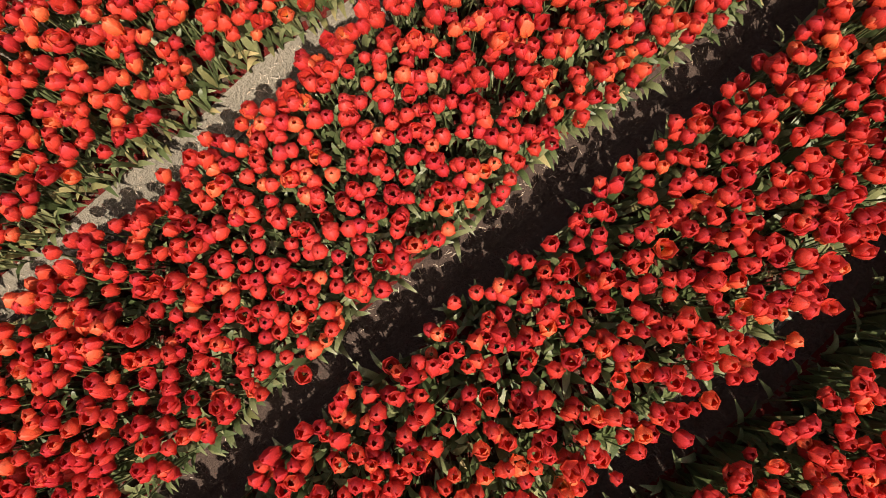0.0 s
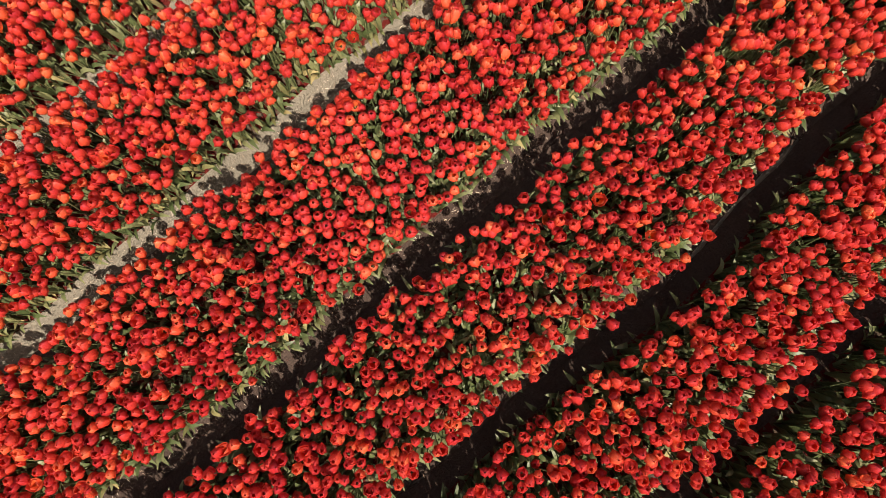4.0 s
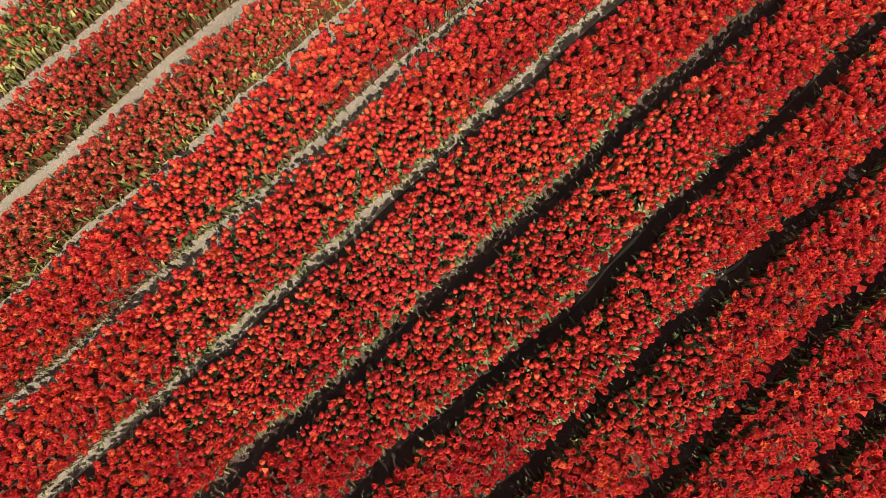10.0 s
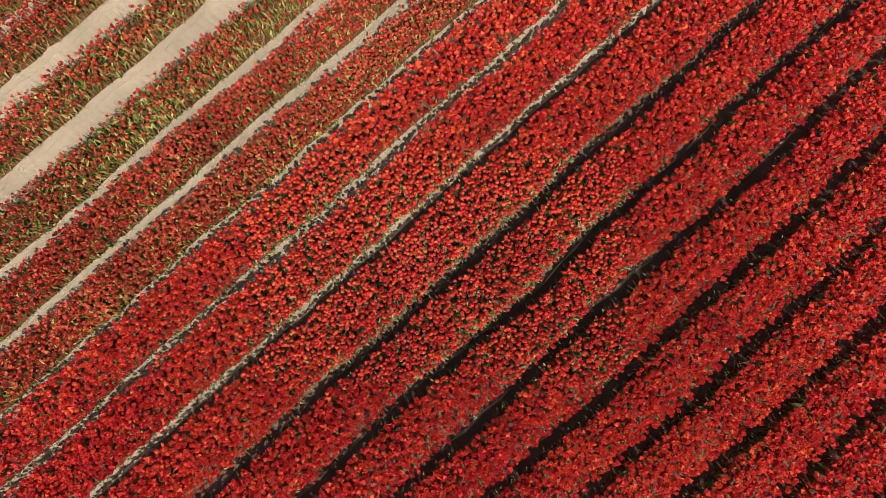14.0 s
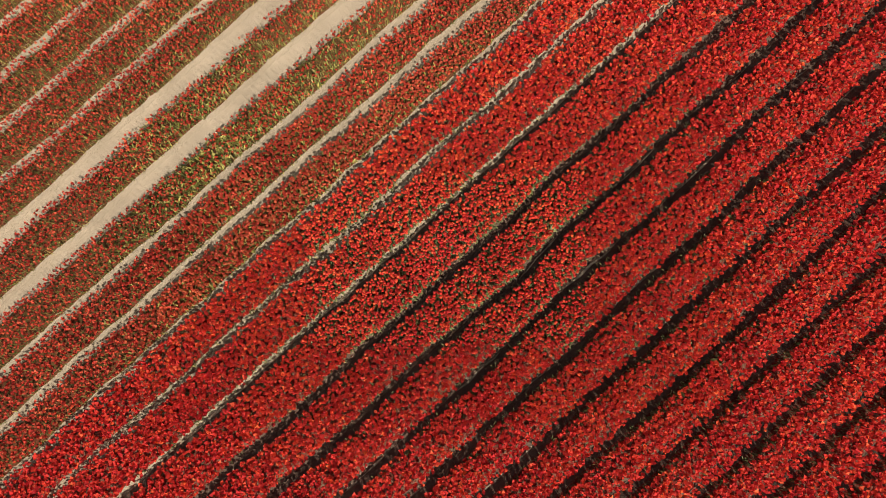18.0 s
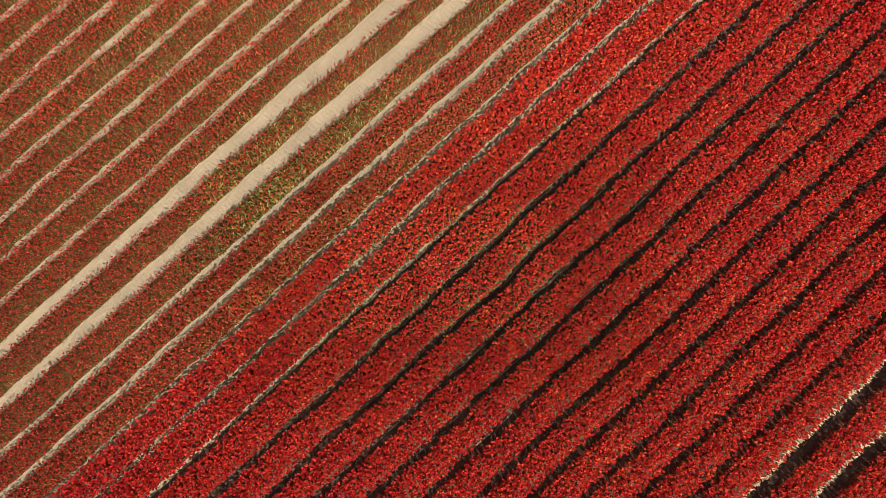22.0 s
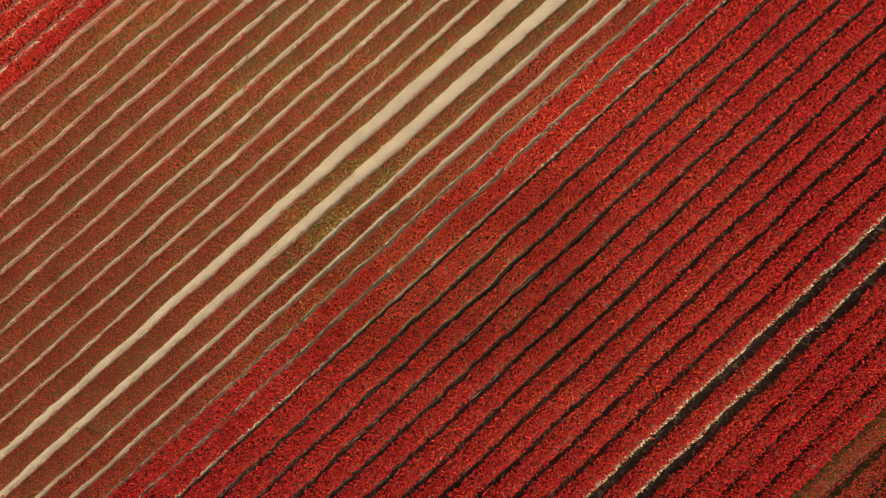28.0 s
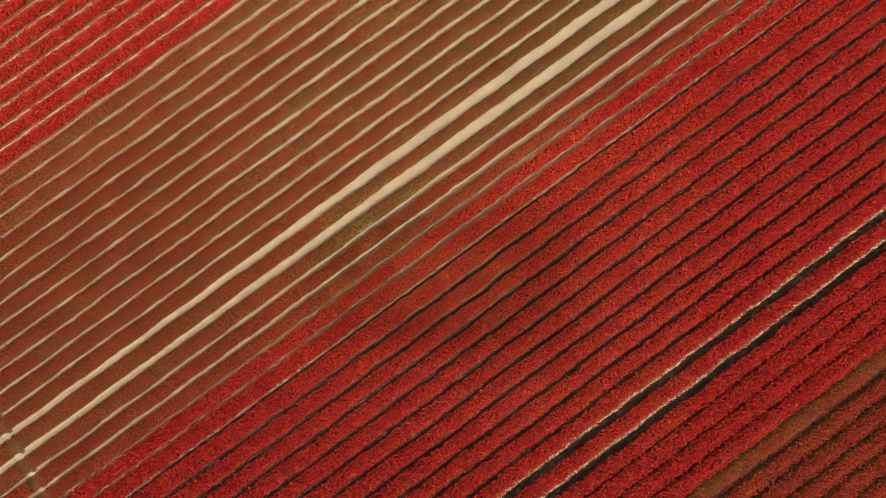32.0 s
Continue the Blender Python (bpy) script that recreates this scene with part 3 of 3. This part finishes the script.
    # the dense upright leaves at the shaded edge
    for zone, kit in ((near_only, NEAR_LEAF), (mid, MID_LEAF), (far, FAR_LEAF)):
        for r in range(1 if lit else 2):
            grow = RNG.uniform(0.9, 1.35, n) * style["tall"] / 0.40
            for k in range(2):
                m = zone & (s > 0.83) & (s < 0.97) & ((yaw < 3.14) == (k == 0))
                lf.add(kit[k], base[m], -1.57 + 1.5 * np.sin(yaw[m] * 7 + r * 3), lean_x[m] * 0, lean_y[m] * 0, grow[m], np.clip(tint[m] - 0.1, 0, 1))
    # leaves that droop over the bed's sunny edge
    for zone, kit, times in ((near & ~close, FRINGE, 1 if lit else 2), (mid & (RNG.uniform(0, 1, n) < 0.6), FRINGE_MID, 1), (far & (RNG.uniform(0, 1, n) < (0.6 if is_faded else 0.95 if bank else 0.0)), FRINGE_BANK if bank else FRINGE_FAR, 2 if bank else 1)):
        for r in range(times):
            turn = -1.57 + RNG.normal(0, 0.55, n)
            grow = RNG.uniform(0.65, 1.15, n) * min(1.0, style["tall"] / 0.38)
            dry = RNG.uniform(0, 1, n) < (0.85 if bank else 0.35 if is_faded else 0.28 if lit else 0.12)
            for k in range(2):
                for heap, d in ((lf, ~dry), (bleached if bank else old, dry)):
                    m = zone & (s < (0.19 if bank else 0.12)) & (yaw < 3.14 if k else yaw >= 3.14) & d
                    heap.add(kit[k], base[m] + np.array([0, -0.03 if bank else 0, 0.22 if bank else 0.02]), turn[m], lean_x[m] * 0, lean_y[m] * 0, grow[m], np.clip(tint[m] + RNG.normal(0, 0.3, m.sum()), 0, 1))
    # broad low leaves that hang into the dark furrows
    for zone, kit in ((near_only, FRINGE), (mid, FRINGE_MID)):
        for k in range(2):
            m = zone & (not lit) & (s > 0.88) & (yaw < 4) & ((which % 2) == k)
            lf.add(kit[k], base[m] + np.array([0, 0.015, 0.01]), 1.57 + RNG.normal(0, 0.7, m.sum()), lean_x[m] * 0, lean_y[m] * 0, RNG.uniform(0.6, 1.1, m.sum()), np.clip(tint[m] + 0.2, 0, 1))
    outside(i, bl, lf, shift)
    bl.make("bloom_cover", FADED if is_faded else PETAL, bed, "faded dull red tulip blooms" if is_faded else "bright red cupped tulip blooms")
    st.make("stem_growth", LEAF, bed)
    lf.make("foliage", DULL_LEAF if is_faded else LEAF, bed, "fading olive tulip leaves" if is_faded else "broad grey-green tulip leaves")
    bleached.make("dry_fringe", STRAW, bed, "bleached dry leaves along the bed edge")
    old.make("old_foliage", PALE, bed, "yellowing tulip leaves")
    for j in np.nonzero(close & has)[0]:
        CLOSE.append((x[j], y[j], foot[j], tall[j], yaw[j], lean_x[j], lean_y[j], size[j], int(which[j]), tint[j]))

# ---- tulips that stand singly, with their parts ----
TINTS = (0.15, 0.4, 0.6, 0.85)


def tinted(name, shape, value):
    v, f, al = shape
    return mesh_of(name, v, f, {"tint": np.full(len(v), value), "along": al})


PETALS = {(k, inner, t): tinted("petal", petal(OPEN[k] * (0.8 if inner else 1.0), inner, 6, 4, k * 5 + inner), TINTS[t])
          for k in range(5) for inner in (0, 1) for t in range(4)}
LEAVES = [tinted("leaf", leaf_blade(7, 0.23, 0.026, a, k), 0.3 + 0.15 * k) for k, a in enumerate((0.1, 0.2, 0.35, 0.55))]
STEMS = tinted("stem", tube([(0, 0, 0), (0.0, 0.004, 0.5), (0, 0, 1.0)], 0.0042, 6), 0.5)
PISTILS = tinted("pistil", tube([(0, 0, 0), (0, 0, 0.012), (0, 0, 0.024), (0, 0, 0.026)], 0.004, 6), 0.5)
LABEL = ("red tulip with a closed upright bloom on a green stem", "red tulip with a half-closed cupped bloom", "red tulip with a cupped open bloom",
         "orange-red tulip with a wide open bloom", "orange-red tulip with spread petals, fully open")
for cx, cy, foot, tall, yaw, lx, ly, size, k, tint in CLOSE:
    t = min(3, int(tint * 4))
    tulip = new("tulip")
    tulip.location = (cx, cy, foot - 0.01)
    tagged(tulip, LABEL[k], "tulip", "tulips of the nearest beds")
    ob = part_mesh("stem", STEMS, LEAF, tulip)
    ob.matrix_basis = Matrix(((1, 0, lx * tall, 0), (0, 1, ly * tall, 0), (0, 0, tall - 0.04, 0), (0, 0, 0, 1)))
    top = Matrix.Translation((lx * tall, ly * tall, tall - 0.04)) @ Euler((-1.4 * ly, 1.4 * lx, 0)).to_matrix().to_4x4()
    for j in range(6):
        ob = part_mesh("petal", PETALS[k, j % 2, t], PETAL, tulip)
        ob.matrix_basis = top @ pose(0, 0, 0, 0, 0, math.degrees(yaw) + 60 * j + 5 * math.sin(j * 3 + yaw)) @ Matrix.Scale(size, 4)
    ob = part_mesh("pistil", PISTILS, PISTIL, tulip, "yellow pistil")
    ob.matrix_basis = top
    for j in range(3):
        ob = part_mesh("leaf", LEAVES[int(yaw * 10 + j) % 4], LEAF, tulip)
        ob.matrix_basis = pose(0, 0, 0, 0, 0, math.degrees(yaw) + 137 * j) @ Matrix.Scale(0.9 + 0.1 * ((j + k) % 3), 4)

# ---- straw and dry leaf bits on the paths ----
straw = Heap()
bit = (np.array([(-0.5, -0.08, 0), (0.5, -0.03, 0.02), (0.5, 0.03, 0.05), (-0.45, 0.08, 0.06)]) * np.array([0.05, 0.022, 0.03]), np.array([(0, 1, 2, 3)]), np.array([0.2, 0.8, 0.8, 0.2]))
for i, (y, width, name) in enumerate(STRIPS):
    if abs(y) > 9:
        continue
    many = 1500 if abs(y) < 3.5 else 500
    reach_x = 4.5 if abs(y) < 3.5 else 10.0
    sx = RNG.uniform(-reach_x, reach_x, many)
    side = np.where(RNG.uniform(0, 1, many) < 0.65, RNG.normal(0.75, 0.25, many), RNG.uniform(-1, 1, many))
    sy = y + sum(a * np.sin(k * sx + p) for a, k, p in WAVES[2 * i]) + np.clip(side, -1, 1) * width * 0.5
    lift = FURROW + (0.024 + 0.10 * np.clip(abs(side) - 0.75, 0, 0.25) if y > 1.5 else 0.018 + 0.115 * np.clip(side, 0, 1))
    straw.add(bit, np.stack([sx, sy, lift], -1), RNG.uniform(0, 6.28, many), np.zeros(many), np.zeros(many),
              RNG.uniform(0.15, 0.7, many), RNG.uniform(0, 1, many))
litter = straw.make("straw_litter", STRAW, None)
tagged(litter, "pale bits of straw and dry leaf scattered on soil paths", "straw", kind="stuff")
